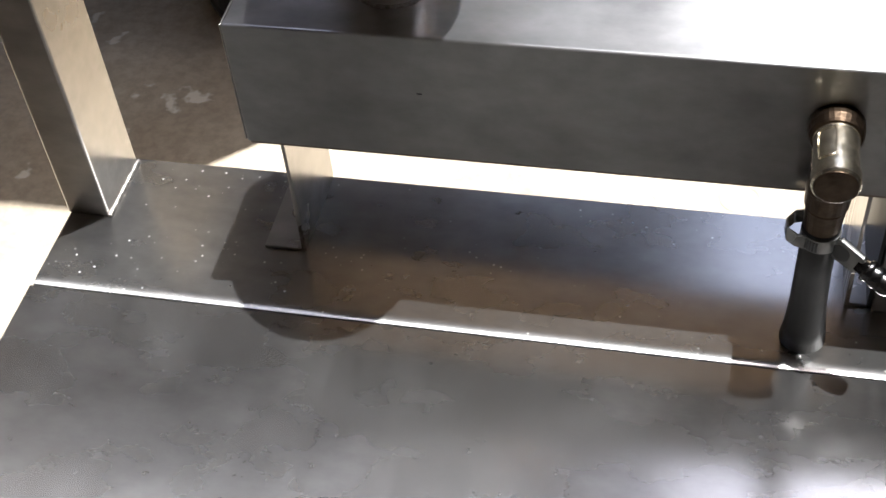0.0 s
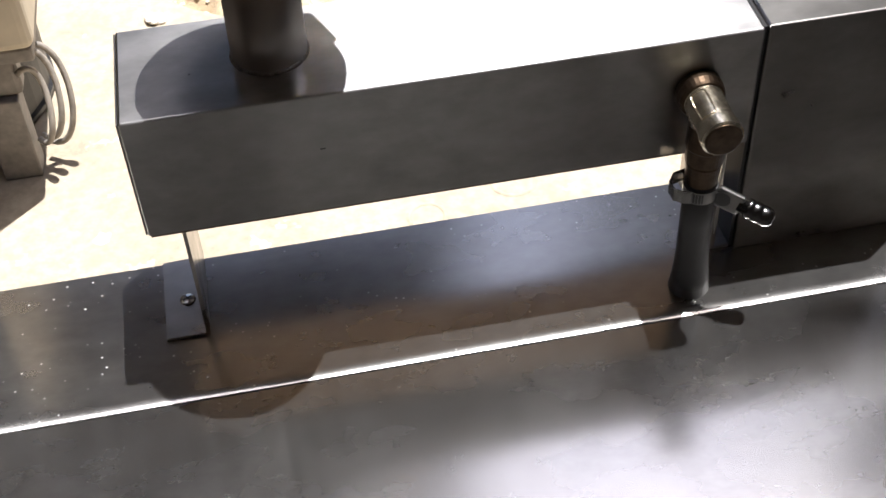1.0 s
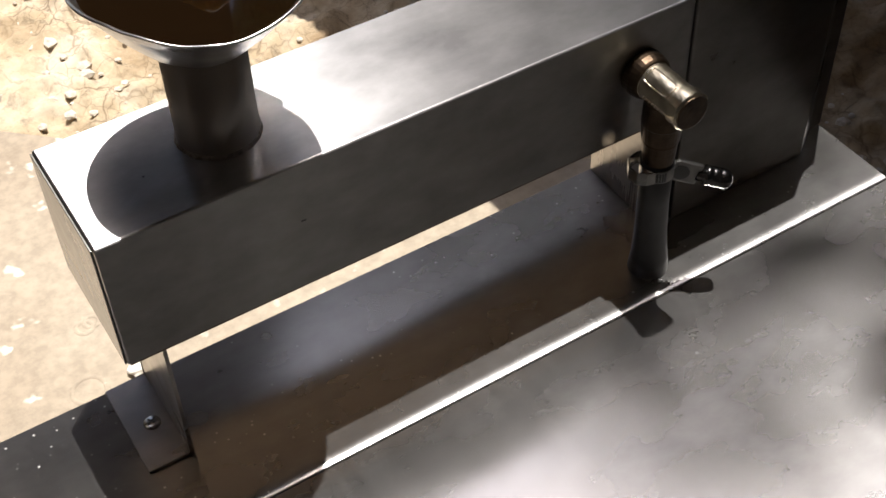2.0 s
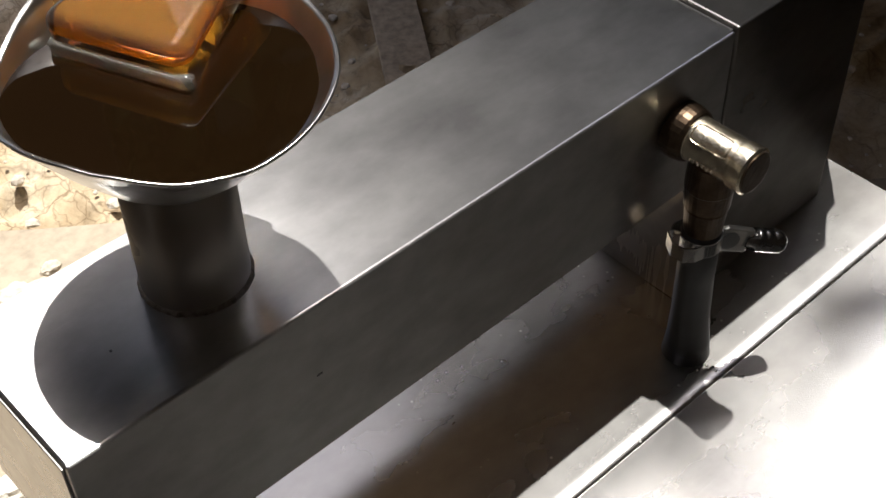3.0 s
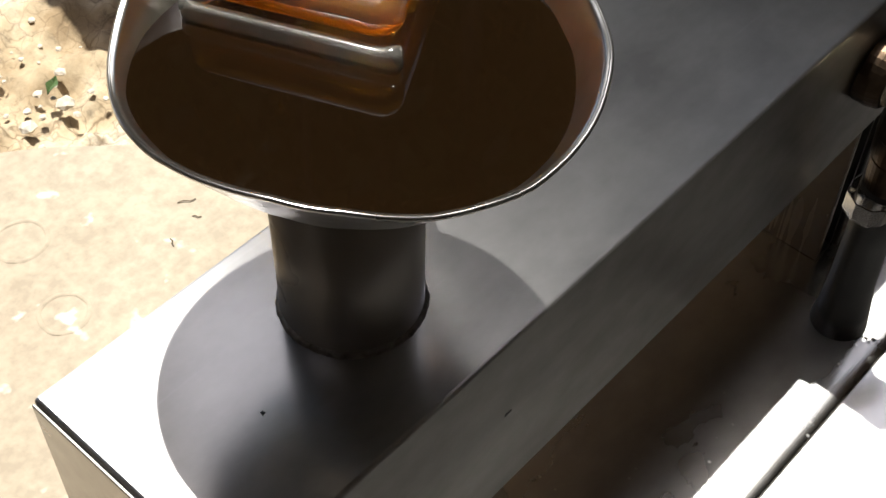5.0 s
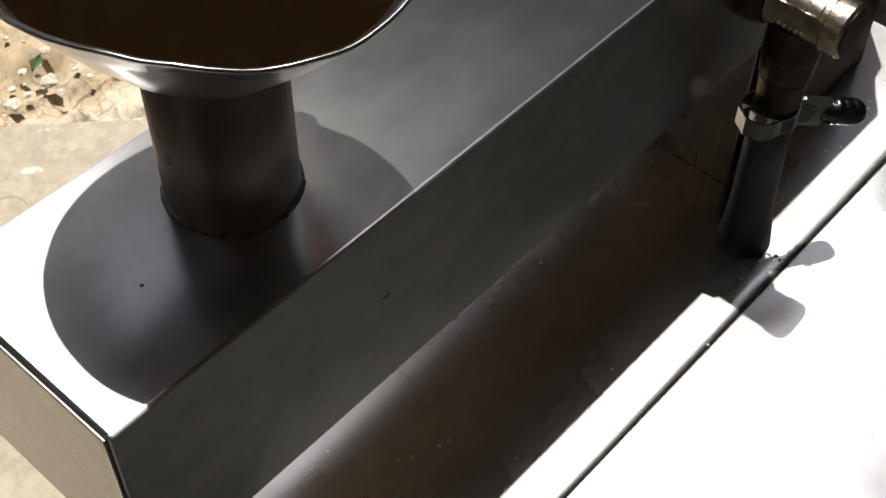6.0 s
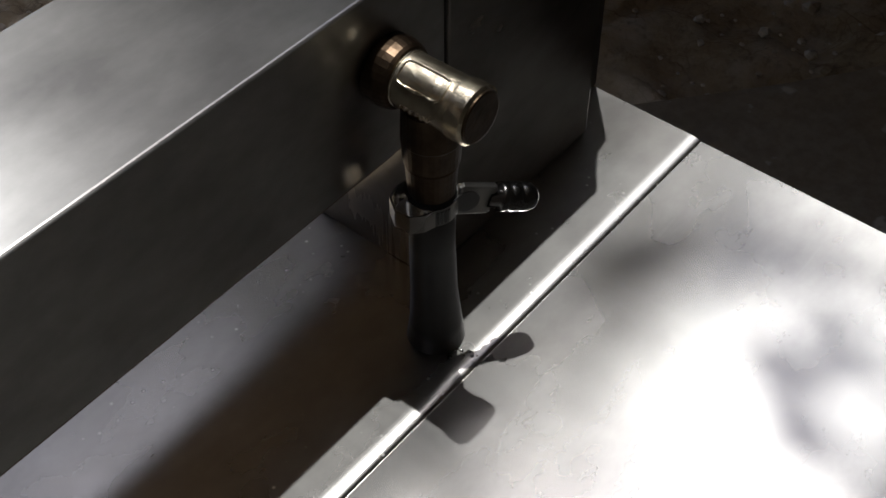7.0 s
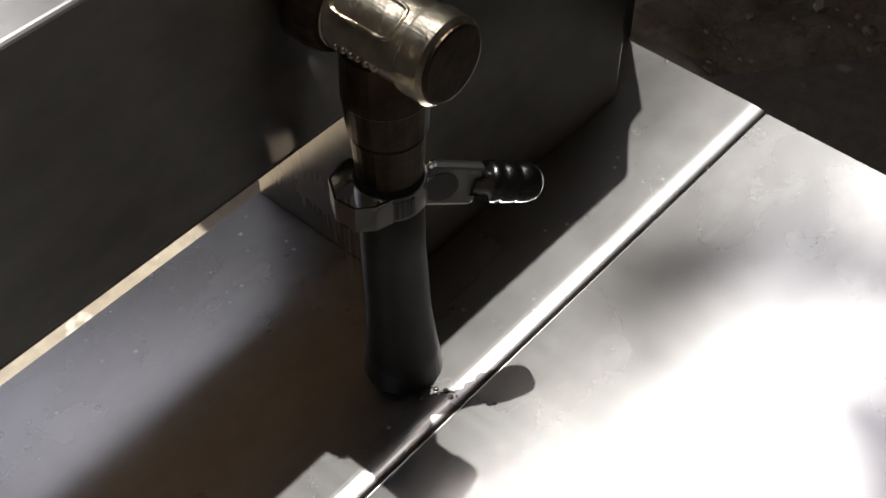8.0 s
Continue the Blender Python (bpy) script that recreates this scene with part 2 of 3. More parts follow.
def tube(points, r, n=16, bm=None, caps=True, radii=None):
    """A round bar along a line of points."""
    bm = bm or bmesh.new()
    pts = [Vector(p) for p in points]
    rings = []
    side = None
    for i, p in enumerate(pts):
        d = (pts[min(i + 1, len(pts) - 1)] - pts[max(i - 1, 0)]).normalized()
        if side is None:
            side = d.orthogonal().normalized()
        side = (side - d * side.dot(d)).normalized()
        up = d.cross(side)
        rr = radii[i] if radii else r
        rings.append([bm.verts.new(p + side * rr * math.cos(2 * math.pi * k / n) + up * rr * math.sin(2 * math.pi * k / n)) for k in range(n)])
    for a, b in zip(rings, rings[1:]):
        for k in range(n):
            bm.faces.new((a[k], a[(k + 1) % n], b[(k + 1) % n], b[k]))
    if caps:
        bm.faces.new(rings[0][::-1])
        bm.faces.new(rings[-1])
    return bm


# ---- ground ----
GZ = -1.19


def ground_sheet():
    bm = bmesh.new()
    xs = [-400, -60, -12, -5, -3, -1.5] + [-0.6 + 0.0135 * i for i in range(185)] + [2.0 + 0.06 * i for i in range(24)] + [3.6, 4.5, 6, 14, 60, 400]
    ys = [-400, -60, -12, -4, -1.5] + [-0.6 + 0.06 * i for i in range(23)] + [0.80 + 0.0135 * i for i in range(150)] + [2.9, 3.3, 4.2, 6, 14, 60, 400]
    grid = []
    for x in xs:
        row = []
        for y in ys:
            z = GZ - 0.045
            if abs(x) < 5 and -2 < y < 5:
                q = Vector((x, y, 0.0))
                z += 0.05 * noise.noise(q * 2.3)
                z += 0.055 * (0.35 - abs(noise.noise(q * 4.3 + Vector((3, 0, 0)))))
                z += 0.040 * (0.35 - abs(noise.noise(q * 10 + Vector((0, 7, 0)))))
                z += 0.022 * noise.noise(q * 24) + 0.010 * noise.noise(q * 52)
            edge = 2.05 - 0.8 * x - y
            if edge > 0.1 and -3 < x and y > -2:
                z = GZ - 0.09
            row.append(bm.verts.new((x, y, z)))
        grid.append(row)
    for i in range(len(xs) - 1):
        for j in range(len(ys) - 1):
            bm.faces.new((grid[i][j], grid[i + 1][j], grid[i + 1][j + 1], grid[i][j + 1]))
    return bm


solid("ground", ground_sheet(), EARTH, "dry brown stony earth with cracked crust and rubble", "ground", "structure", smooth=True)


def slab_outline():
    pts = [(-2.5, -2.2), (2.6, -2.2), (2.6, -0.05)]
    for k in range(41):
        x = 2.6 - 5.1 * k / 40
        pts.append((x, 2.05 - 0.8 * x + 0.03 * noise.noise((x * 5, 0.3, 0)) + 0.012 * noise.noise((x * 19, 2.3, 0))) if x < 2.5 else (x, 0.1))
    return pts


solid("pavement", prism(slab_outline(), GZ - 0.12, GZ), CONCRETE, "pale worn concrete slab with ring marks and dust", "pavement", "structure")

# ---- worktable ----
XL, XR, YB, YS, YF = -0.147, 0.517, 0.0705, -0.0435, -0.85
table = thing("worktable", "brushed stainless steel worktable with welded back strip", "table", at=(0.18, -0.15, GZ))
STRIP = [(YB, 0.0), (YB, -0.012), (YB - 0.0012, -0.012), (YB - 0.0012, -0.0012), (-0.0410, -0.0012), (-0.0455, -0.0018), (-0.0470, -0.0024), (-0.0506, -0.0028), (-0.0506, -0.0022), (-0.0490, -0.0020), (-0.0494, -0.0017)]
for k in range(9):
    a = radians(165 - 75 * k / 8)
    STRIP.append((-0.0415 + 0.0080 * math.cos(a), -0.0015 + 0.0015 * math.sin(a)))
part("back_strip", extrude_x(STRIP, XL, XR, steps=24), STEEL_STRIP, table, "steel strip with white dust specks")
part("table_top", prism([(XL - 0.002, YF), (XR, YF), (XR, -0.0499), (XL - 0.002, -0.0499)], -0.0135, -0.0012, 0.0002), STEEL_TABLE, table)
for lx in (XL + 0.02, XR - 0.02):
    for ly in (YF + 0.02, 0.045):
        part("leg", boxed(lx - 0.016, lx + 0.016, ly - 0.016, ly + 0.016, GZ, -0.0135, 0.002), STEEL_POST, table)
part("upright_post", boxed(-0.1485, -0.119, 0.014, 0.0675, 0.0, 0.181, 0.0016), STEEL_POST, table)
# Unseen panel and post, added to darken what strip and tank top reflect.
PANEL = plain("unseen_panel_brown", (0.085, 0.065, 0.048), 0.6, 0.0, 0.25, 9)
part("unseen_panel_post", boxed(-0.178, -0.142, 0.556, 0.592, 0.181, 1.6, 0.002), STEEL_POST, table)
part("unseen_panel", boxed(-0.75, 0.285, 0.545, 0.555, 0.44, 1.6, 0.002), PANEL, table, "unseen panel that darkens the steel's reflections")
part("post_weld", tube([(-0.1186, 0.014 + 0.0054 * k, 0.0008 + 0.0004 * (k % 2)) for k in range(11)], 0.0016, 8), WELD, table)
part("top_rail", boxed(-0.20, -0.120, 0.0665, 0.60, 0.150, 0.181, 0.0016), STEEL_POST, table)

bm = bmesh.new()
for dx, dy, r in ((0.0, 0.0, 0.0011), (0.0016, -0.0030, 0.0012), (0.0008, -0.0056, 0.0013), (-0.0012, -0.0022, 0.0008), (0.0024, -0.0068, 0.0009), (-0.0004, 0.0018, 0.0007)):
    bmesh.ops.create_icosphere(bm, subdivisions=2, radius=r, matrix=Matrix.Translation((0.3290 + dx, -0.0395 + dy, -0.0003 if dy > -0.005 else -0.0010)))
part("weld_drops", bm, STEEL_CLAMP, table, "bright weld drops", smooth=True)

# ---- oil tank ----
tank = thing("oil_tank", "long square stainless steel oil tank on angle brackets", "tank", at=(0.18, 0.04, 0.0))
part("body", boxed(0.0, 0.3660, 0.0, 0.086, 0.0945, 0.1805, 0.0014, seg=3), STEEL_TANK, tank)
# Plate added over the body: the end face's shade is put into darker steel.
part("end_shade_plate", boxed(-0.0012, -0.0001, 0.0010, 0.0850, 0.0955, 0.1795, 0.0003), STEEL_HOUSING, tank, "added dark plate shading the end face")
# Added plate, darker than the body, to darken its reflection in the strip.
STEEL_BROWN = steel("dark_brown_steel", tint=(0.15, 0.122, 0.10), rough=(0.30, 0.42), haze=0.3)
part("bottom_plate", boxed(0.0015, 0.3645, 0.0015, 0.0845, 0.0925, 0.0943), STEEL_BROWN, tank, "added dark brown underside plate")
PIPE = (0.0870, 0.0458)
bm, rings = lathe([(0.0218, 0.1805), (0.0218, 0.2385), (0.0207, 0.2385), (0.0207, 0.1805)], PIPE, 64)
pipe = part("filler_pipe", bm, STEEL_PIPE, tank, "upright steel filler pipe", smooth=True)


def weld_shape(a, r, z):
    return (r + 0.00015 * math.sin(a * 37) + 0.0006 * noise.noise((math.cos(a) * 6, math.sin(a) * 6, z * 90)), 0, 0, 0)


bm, rings = lathe([(0.0217, 0.1826), (0.0223, 0.1822), (0.0228, 0.1814), (0.0230, 0.1804)], PIPE, 96, weld_shape)
part("weld_bead", bm, WELD, pipe, smooth=True)


def bracket(x0, xp, y0, y1, parent, flip=1):
    """A bent angle: a foot on the strip and an upright plate up to the tank."""
    t = 0.0022
    prof = [(x0, 0.0), (xp, 0.0), (xp, 0.0922), (xp - flip * t, 0.0922), (xp - flip * t, t), (x0, t)]
    bm = bmesh.new()
    a = [bm.verts.new((x, y0, z)) for x, z in prof]
    b = [bm.verts.new((x, y1, z)) for x, z in prof]
    bm.faces.new(a)
    bm.faces.new(b[::-1])
    for i in range(6):
        bm.faces.new((a[i], b[i], b[(i + 1) % 6], a[(i + 1) % 6]))
    bmesh.ops.bevel(bm, geom=list(bm.edges), offset=0.0005, segments=2, affect="EDGES")
    return part("angle_bracket", bm, STEEL_POST, parent)


part("dent", boxed(0.1065, 0.1095, -0.00025, 0.0, 0.1414, 0.1424), BLACK_PLASTIC, tank)
part("dent", boxed(0.0402, 0.0412, 0.0345, 0.0355, 0.1805, 0.18075), BLACK_PLASTIC, tank)
left_foot = bracket(-0.0065, 0.0215, 0.0015, 0.0705, tank)
right_foot = bracket(0.3665, 0.3535, 0.003, 0.0705, tank, -1)


def screw(x, y, z, r, parent):
    bm, rings = lathe([(r, z), (r, z + 0.0006), (r * 0.85, z + 0.0014), (r * 0.5, z + 0.0019), (0.0004, z + 0.0020)], (x, y), 24)
    cap(bm, rings[-1])
    head = part("screw", bm, STEEL_CLAMP, parent, "cross-head screw", smooth=True)
    bm = bmesh.new()
    for a in (0.5, 0.5 + math.pi / 2):
        b2 = boxed(-r * 0.55, r * 0.55, -0.0004, 0.0004, 0.0017, 0.00235)
        b2.transform(Matrix.Translation((x, y, z)) @ Matrix.Rotation(a, 4, "Z"))
        tmp = bpy.data.meshes.new("slot")
        b2.to_mesh(tmp)
        b2.free()
        bm.from_mesh(tmp)
        bpy.data.meshes.remove(tmp)
    part("cross_slot", bm, BLACK_PLASTIC, head)


screw(0.0085, 0.033, 0.0022, 0.0052, left_foot)

# ---- housing beside the tank ----
housing = thing("machine_housing", "dark stainless steel sheet housing at the tank's end", "housing", at=(0.44, 0.05, 0.0))
part("casing", prism([(0.3685, 0.0005), (0.484, 0.0005), (0.508, 0.018), (0.519, 0.018), (0.519, 0.10), (0.3685, 0.10)], 0.0, 0.1815, 0.0012), STEEL_HOUSING, housing)
part("black_strip", boxed(0.3663, 0.3683, 0.0035, 0.084, 0.001, 0.179), BLACK_PLASTIC, housing, "black strip between tank and housing")

# ---- drain fitting ----
EX, EY, EZ = 0.3290, -0.023, 0.1435
tap = thing("pipe_tee", "oily tarnished brass pipe tee with plugged end", "pipe fitting", at=(EX, 0.0, EZ))
bm = bmesh.new()
tube([(EX, -0.0060, EZ), (EX, -0.0100, EZ), (EX, -0.0112, EZ), (EX, -0.0118, EZ), (EX, -0.0122, EZ), (EX, -0.0370, EZ), (EX, -0.0380, EZ), (EX, -0.0450, EZ), (EX, -0.0462, EZ)],
     0.0125, 72, bm, radii=[0.0105, 0.0112, 0.0118, 0.0118, 0.0115, 0.0115, 0.0124, 0.0124, 0.0113])
part("tee_body", bm, BRASS, tap, smooth=False)
# Branch, nipple, plug and collar are much darker than the body.
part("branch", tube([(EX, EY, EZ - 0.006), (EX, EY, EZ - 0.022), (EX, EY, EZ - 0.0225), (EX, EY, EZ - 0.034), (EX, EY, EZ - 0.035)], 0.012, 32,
                    radii=[0.0118, 0.0124, 0.0122, 0.0116, 0.0104]), BRASS_DARK, tap, "dark brown branch")
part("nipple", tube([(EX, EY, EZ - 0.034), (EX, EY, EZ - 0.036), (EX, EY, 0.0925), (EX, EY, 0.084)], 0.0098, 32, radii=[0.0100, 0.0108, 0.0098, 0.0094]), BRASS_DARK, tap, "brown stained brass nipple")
part("end_plug", tube([(EX, -0.0460, EZ), (EX, -0.0468, EZ), (EX, -0.0471, EZ)], 0.011, 32, radii=[0.0111, 0.0109, 0.0100]), BRASS_DARK, tap, "dark brown end plug")
part("collar", tube([(EX, -0.0004, EZ), (EX, -0.0060, EZ), (EX, -0.0098, EZ), (EX, -0.0112, EZ), (EX, -0.0116, EZ)], 0.0138, 32, radii=[0.0146, 0.0146, 0.0138, 0.0130, 0.0121]), BRASS_DARK, tap, "dark brown collar")
# a raised cast frame on the upper side of the body
frame_pts = []
for k in range(33):
    a = 2 * math.pi * k / 32
    c, d = math.cos(a), math.sin(a)
    turn = radians(122 + 26 * abs(c) ** 0.35 * (1 if c > 0 else -1))
    frame_pts.append((EX + 0.0117 * math.cos(turn), -0.0240 + 0.0105 * abs(d) ** 0.35 * (1 if d > 0 else -1), EZ + 0.0117 * math.sin(turn)))
part("cast_frame", tube(frame_pts, 0.0006, 8), BRASS, tap, smooth=True)
bm = bmesh.new()
for k in range(6):
    bmesh.ops.create_icosphere(bm, subdivisions=2, radius=0.0011, matrix=Matrix.Translation((EX - 0.0110, -0.017 - 0.0026 * k, EZ - 0.0035 + 0.0003 * (k % 2))))
part("cast_marking", bm, BRASS, tap, smooth=True)
hose = thing("hose", "black rubber drain hose clamped under the tee", "hose", at=(EX, EY, 0.0))
part("hose_wall", tube([(EX, EY, 0.0925), (EX, EY, 0.060), (EX + 0.0005, EY - 0.0005, 0.03), (EX + 0.001, EY - 0.001, 0.012), (EX + 0.001, EY - 0.001, 0.0)], 0.0115, 32,
                      radii=[0.0100, 0.0099, 0.0104, 0.0118, 0.0132]), RUBBER, hose, smooth=True)
clamp = thing("hose_clamp", "zinc worm-drive hose clamp with dark screw knob", "hose clamp", at=(EX, EY, 0.082))
bm, rings = lathe([(0.0101, 0.0810), (0.0107, 0.0810), (0.0107, 0.0900), (0.0101, 0.0900), (0.0101, 0.0810)], (EX, EY), 48)
band = part("band", bm, STEEL_CLAMP, clamp)
for k in range(7):
    a = math.radians(205 + 9 * k)
    b2 = boxed(-0.0006, 0.0006, -0.0005, 0.0005, -0.0032, 0.0032)
    b2.transform(Matrix.Translation((EX + 0.0106 * math.cos(a), EY + 0.0106 * math.sin(a), 0.0855)) @ Matrix.Rotation(a - math.pi / 2, 4, "Z"))
    part("slot", b2, BLACK_PLASTIC, band)
arc = [(0.0110, 95), (0.0138, 118), (0.0168, 142), (0.0182, 168), (0.0172, 190), (0.0142, 208), (0.0110, 226)]
bm = bmesh.new()
rows = []
for r, a in arc:
    c, d = math.cos(radians(a)), math.sin(radians(a))
    rows.append([bm.verts.new((EX + q * c, EY + q * d, z)) for q, z in ((r, 0.0818), (r, 0.0912), (r + 0.0008, 0.0912), (r + 0.0008, 0.0818))])
for p, q in zip(rows, rows[1:]):
    for k in range(4):
        bm.faces.new((p[k], p[(k + 1) % 4], q[(k + 1) % 4], q[k]))
bm.faces.new(rows[0])
bm.faces.new(rows[-1][::-1])
part("band_tail", bm, STEEL_CLAMP, clamp)
KEY = Vector((0.81, -0.50, -0.30)).normalized()
ks = Vector((EX, EY, 0.0872))
side = KEY.cross(Vector((0, 0, 1))).normalized()
bm = boxed(0.0100, 0.0280, -0.0020, 0.0020, -0.0096, 0.0096, 0.0016, seg=2)
for v in bm.verts:
    v.co.z *= 1 - 0.30 * ((v.co.x - 0.0185) / 0.0095) ** 2
    v.co.y += 0.0012 * (v.co.z / 0.0096) ** 2
lean = Matrix.Translation(ks) @ Matrix((KEY, side, side.cross(KEY) * -1)).transposed().to_4x4()
bm.transform(lean)
flap = part("worm_housing", bm, STEEL_CLAMP, clamp, "folded steel worm housing")
part("rivet", tube([ks + KEY * 0.0150 + side * -0.0030, ks + KEY * 0.0150 + side * 0.0030], 0.0054, 24), BLACK_PLASTIC, flap, "black rivet head")
profile = ((0.024, 0.0040), (0.0285, 0.0042), (0.0288, 0.0056), (0.0305, 0.0059), (0.0320, 0.0057), (0.0325, 0.0052), (0.0335, 0.0058), (0.0370, 0.0059),
           (0.0376, 0.0053), (0.0384, 0.0058), (0.0415, 0.0057), (0.0440, 0.0050), (0.0455, 0.0036), (0.0460, 0.0015))
part("worm_screw", tube([ks + KEY * u * 1.05 for u, r in profile], 0.005, 28, radii=[r * 1.1 for u, r in profile]), STEEL_DARK, clamp, "dark oily ribbed screw knob", smooth=True)

# ---- funnel and oil ----
RIM = (0.0888, 0.0394)
OIL_Z = 0.2775


def rim_lift(a):
    """How far the hammered rim stands above its lowest nominal height."""
    return 0.0072 + 0.0036 * math.cos(a) + 0.0060 * math.sin(a) - 0.0023 * math.cos(2 * a) + 0.0040 * math.sin(2 * a) - 0.0029 * math.cos(3 * a) - 0.0025 * math.sin(3 * a)


def funnel_shape(a, r, z):
    k = max(0.0, min(1.0, (z - 0.236) / 0.044))
    w = r * (1 + k * (-0.0128 * math.cos(2 * a) + 0.0037 * math.sin(2 * a) - 0.0102 * math.cos(3 * a) + 0.0133 * math.sin(3 * a) + 0.006 * noise.noise((math.cos(a) * 3, math.sin(a) * 3, 4.0))))
    return (w, (RIM[0] - PIPE[0]) * k, (RIM[1] - PIPE[1]) * k, k * (rim_lift(a) + 0.0007 * noise.noise((math.cos(a) * 5, math.sin(a) * 5, 1.0))))


outer = [(0.0205, 0.200), (0.0205, 0.2365), (0.0221, 0.2387), (0.0252, 0.2415), (0.0320, 0.2470), (0.0430, 0.2590), (0.0525, 0.2710), (0.0584, 0.2795)]
funnel = thing("funnel", "dented stainless steel funnel brim-full of dark oil", "funnel", at=(PIPE[0], PIPE[1], 0.1805))
bm, rings = lathe(outer + [(0.0594, 0.2800), (0.0596, 0.2808), (0.0588, 0.2812)] + [(r - 0.0010, z + 0.0006) for r, z in outer[::-1]], PIPE, 96, funnel_shape)
part("bowl", bm, STEEL_FUNNEL, funnel, smooth=True)
bm, rings = lathe([(0.0590, 0.2796), (0.0597, 0.2800), (0.0599, 0.2807), (0.0595, 0.2813), (0.0588, 0.2812), (0.0586, 0.2804), (0.0590, 0.2796)], PIPE, 96, funnel_shape)
part("rolled_rim", bm, STEEL_FUNNEL, funnel, "bright rolled rim", smooth=True)
bm, rings = lathe([(0.5, OIL_Z - 0.020), (0.82, OIL_Z - 0.010), (0.99, OIL_Z - 0.0006), (1.0, OIL_Z), (0.5, OIL_Z), (0.01, OIL_Z)], PIPE, 96, still)
cap(bm, rings[-1])
cap(bm, rings[0])
oil = solid("oil", bm, OIL, "dark brown oil filling the funnel", "oil")


FLASK_A, FLASK_B = Vector((0.0687, 0.0827, 0.2790)), Vector((0.0910, 0.0292, 0.2790))
wide = (FLASK_B - FLASK_A).normalized()
away = (Vector((0.80, 0.60, 0.0)) - wide * wide.dot(Vector((0.80, 0.60, 0.0)))).normalized() * math.cos(radians(9)) + Vector((0, 0, math.sin(radians(9))))
away.normalize()
jar_turn = Matrix.Translation((FLASK_A + FLASK_B) / 2 + Vector((0, 0, 0.0))) @ Matrix((wide, away, wide.cross(away))).transposed().to_4x4()


def flask_body(w, z0, z1, y0, y1, bevel, seg):
    """A flat bottle: rounded box that narrows to its shoulder."""
    bm = boxed(-w / 2, w / 2, y0, y1, z0, z1, bevel, seg=seg)
    for v in bm.verts:
        k = max(0.0, (v.co.y - 0.030) / 0.050)
        v.co.x *= 1 - 0.45 * min(1.0, k)
        v.co.z *= 1 - 0.25 * min(1.0, k)
    bm.transform(jar_turn)
    return bm


flask = thing("glass_flask", "flat clear glass flask of amber oil leaning in the funnel", "flask", at=((FLASK_A.x + FLASK_B.x) / 2, (FLASK_A.y + FLASK_B.y) / 2, OIL_Z))
wall_of_glass = part("glass_wall", flask_body(0.058, -0.006, 0.016, 0.0, 0.075, 0.0060, 5), GLASS, flask, smooth=True)
wall_of_glass.visible_shadow = False
part("amber_oil", flask_body(0.058 - 0.006, 0.0045, 0.0138, 0.0040, 0.069, 0.0042, 4), AMBER, flask, "amber oil", smooth=True)
# Added rim of greyer, rougher glass makes a pale band along the base.
part("base_rim", flask_body(0.058 + 0.0008, -0.0045, 0.0040, -0.0006, 0.0050, 0.0022, 4), FROSTED, flask, "pale rough thick glass base rim", smooth=True)

# ---- cabinet and drum on the slab behind ----
cab = thing("cream_cabinet", "cream enamelled machine cabinet above a black drum", "cabinet", at=(-0.62, 1.85, GZ))
part("cabinet_body", boxed(-2.0, -0.35, 1.56, 2.10, -0.86, 1.72, 0.02, seg=3), CREAM, cab)
part("base_trim", boxed(-1.99, -0.36, 1.575, 2.09, -0.895, -0.861, 0.006), GREY_PAINT, cab)
bm, rings = lathe([(0.255, GZ), (0.262, GZ + 0.006), (0.262, GZ + 0.018), (0.255, GZ + 0.024), (0.255, -0.896)], (-0.66, 1.90), 56)
cap(bm, rings[0]), cap(bm, rings[-1])
part("drum", bm, BLACK_PLASTIC, cab, "black drum with a rolled foot")
part("conduit_box", boxed(-0.495, -0.418, 1.585, 1.65, GZ, -0.99, 0.004), GREY_PAINT, cab, "dark grey conduit box")
part("conduit_collar", boxed(-0.485, -0.405, 1.600, 1.66, -0.989, -0.896, 0.012), GREY_PAINT, cab)
for k, (dx, dz) in enumerate(((0.0, 0.0), (0.03, 0.03), (0.055, -0.01))):
    pts = []
    for i in range(22):
        a = radians(100 - 200 * i / 21)
        pts.append((-0.40 + (0.035 + dx * 0.5) * math.cos(a) + 0.006 * k, 1.60 + 0.02 * k + 0.02 * math.sin(a * 2), -1.02 + dz * 0.4 + (0.09 + dx * 0.6) * math.sin(a)))
    part("cable", tube(pts, 0.0065, 12), CABLE, cab, smooth=True)

# ---- loose things on the slab and the earth ----
plank = solid("plank", boxed(-0.055, 0.055, -0.6, 0.6, 0.0, 0.022, 0.002), WOOD, "weathered grey wooden plank with pale sawn edge", "plank")
plank.matrix_world = pose(1.62, 1.82, GZ - 0.01, 2, 0, -33)
rng = random.Random(5)


def rock(x, y, z, r, mat, seed, flat=0.6):
    bm = bmesh.new()
    bmesh.ops.create_icosphere(bm, subdivisions=3, radius=1.0)
    for v in bm.verts:
        d = 1 + 0.35 * noise.noise(v.co * 1.3 + Vector((seed * 7.1, 0, 0))) + 0.16 * noise.noise(v.co * 3.4 + Vector((0, seed * 3.3, 0)))
        v.co = Vector((v.co.x * r * d, v.co.y * r * d * 0.85, v.co.z * r * d * flat))
    low = min(v.co.z for v in bm.verts)
    bm.transform(Matrix.Translation((x, y, z - low * 0.7)))
    return bm


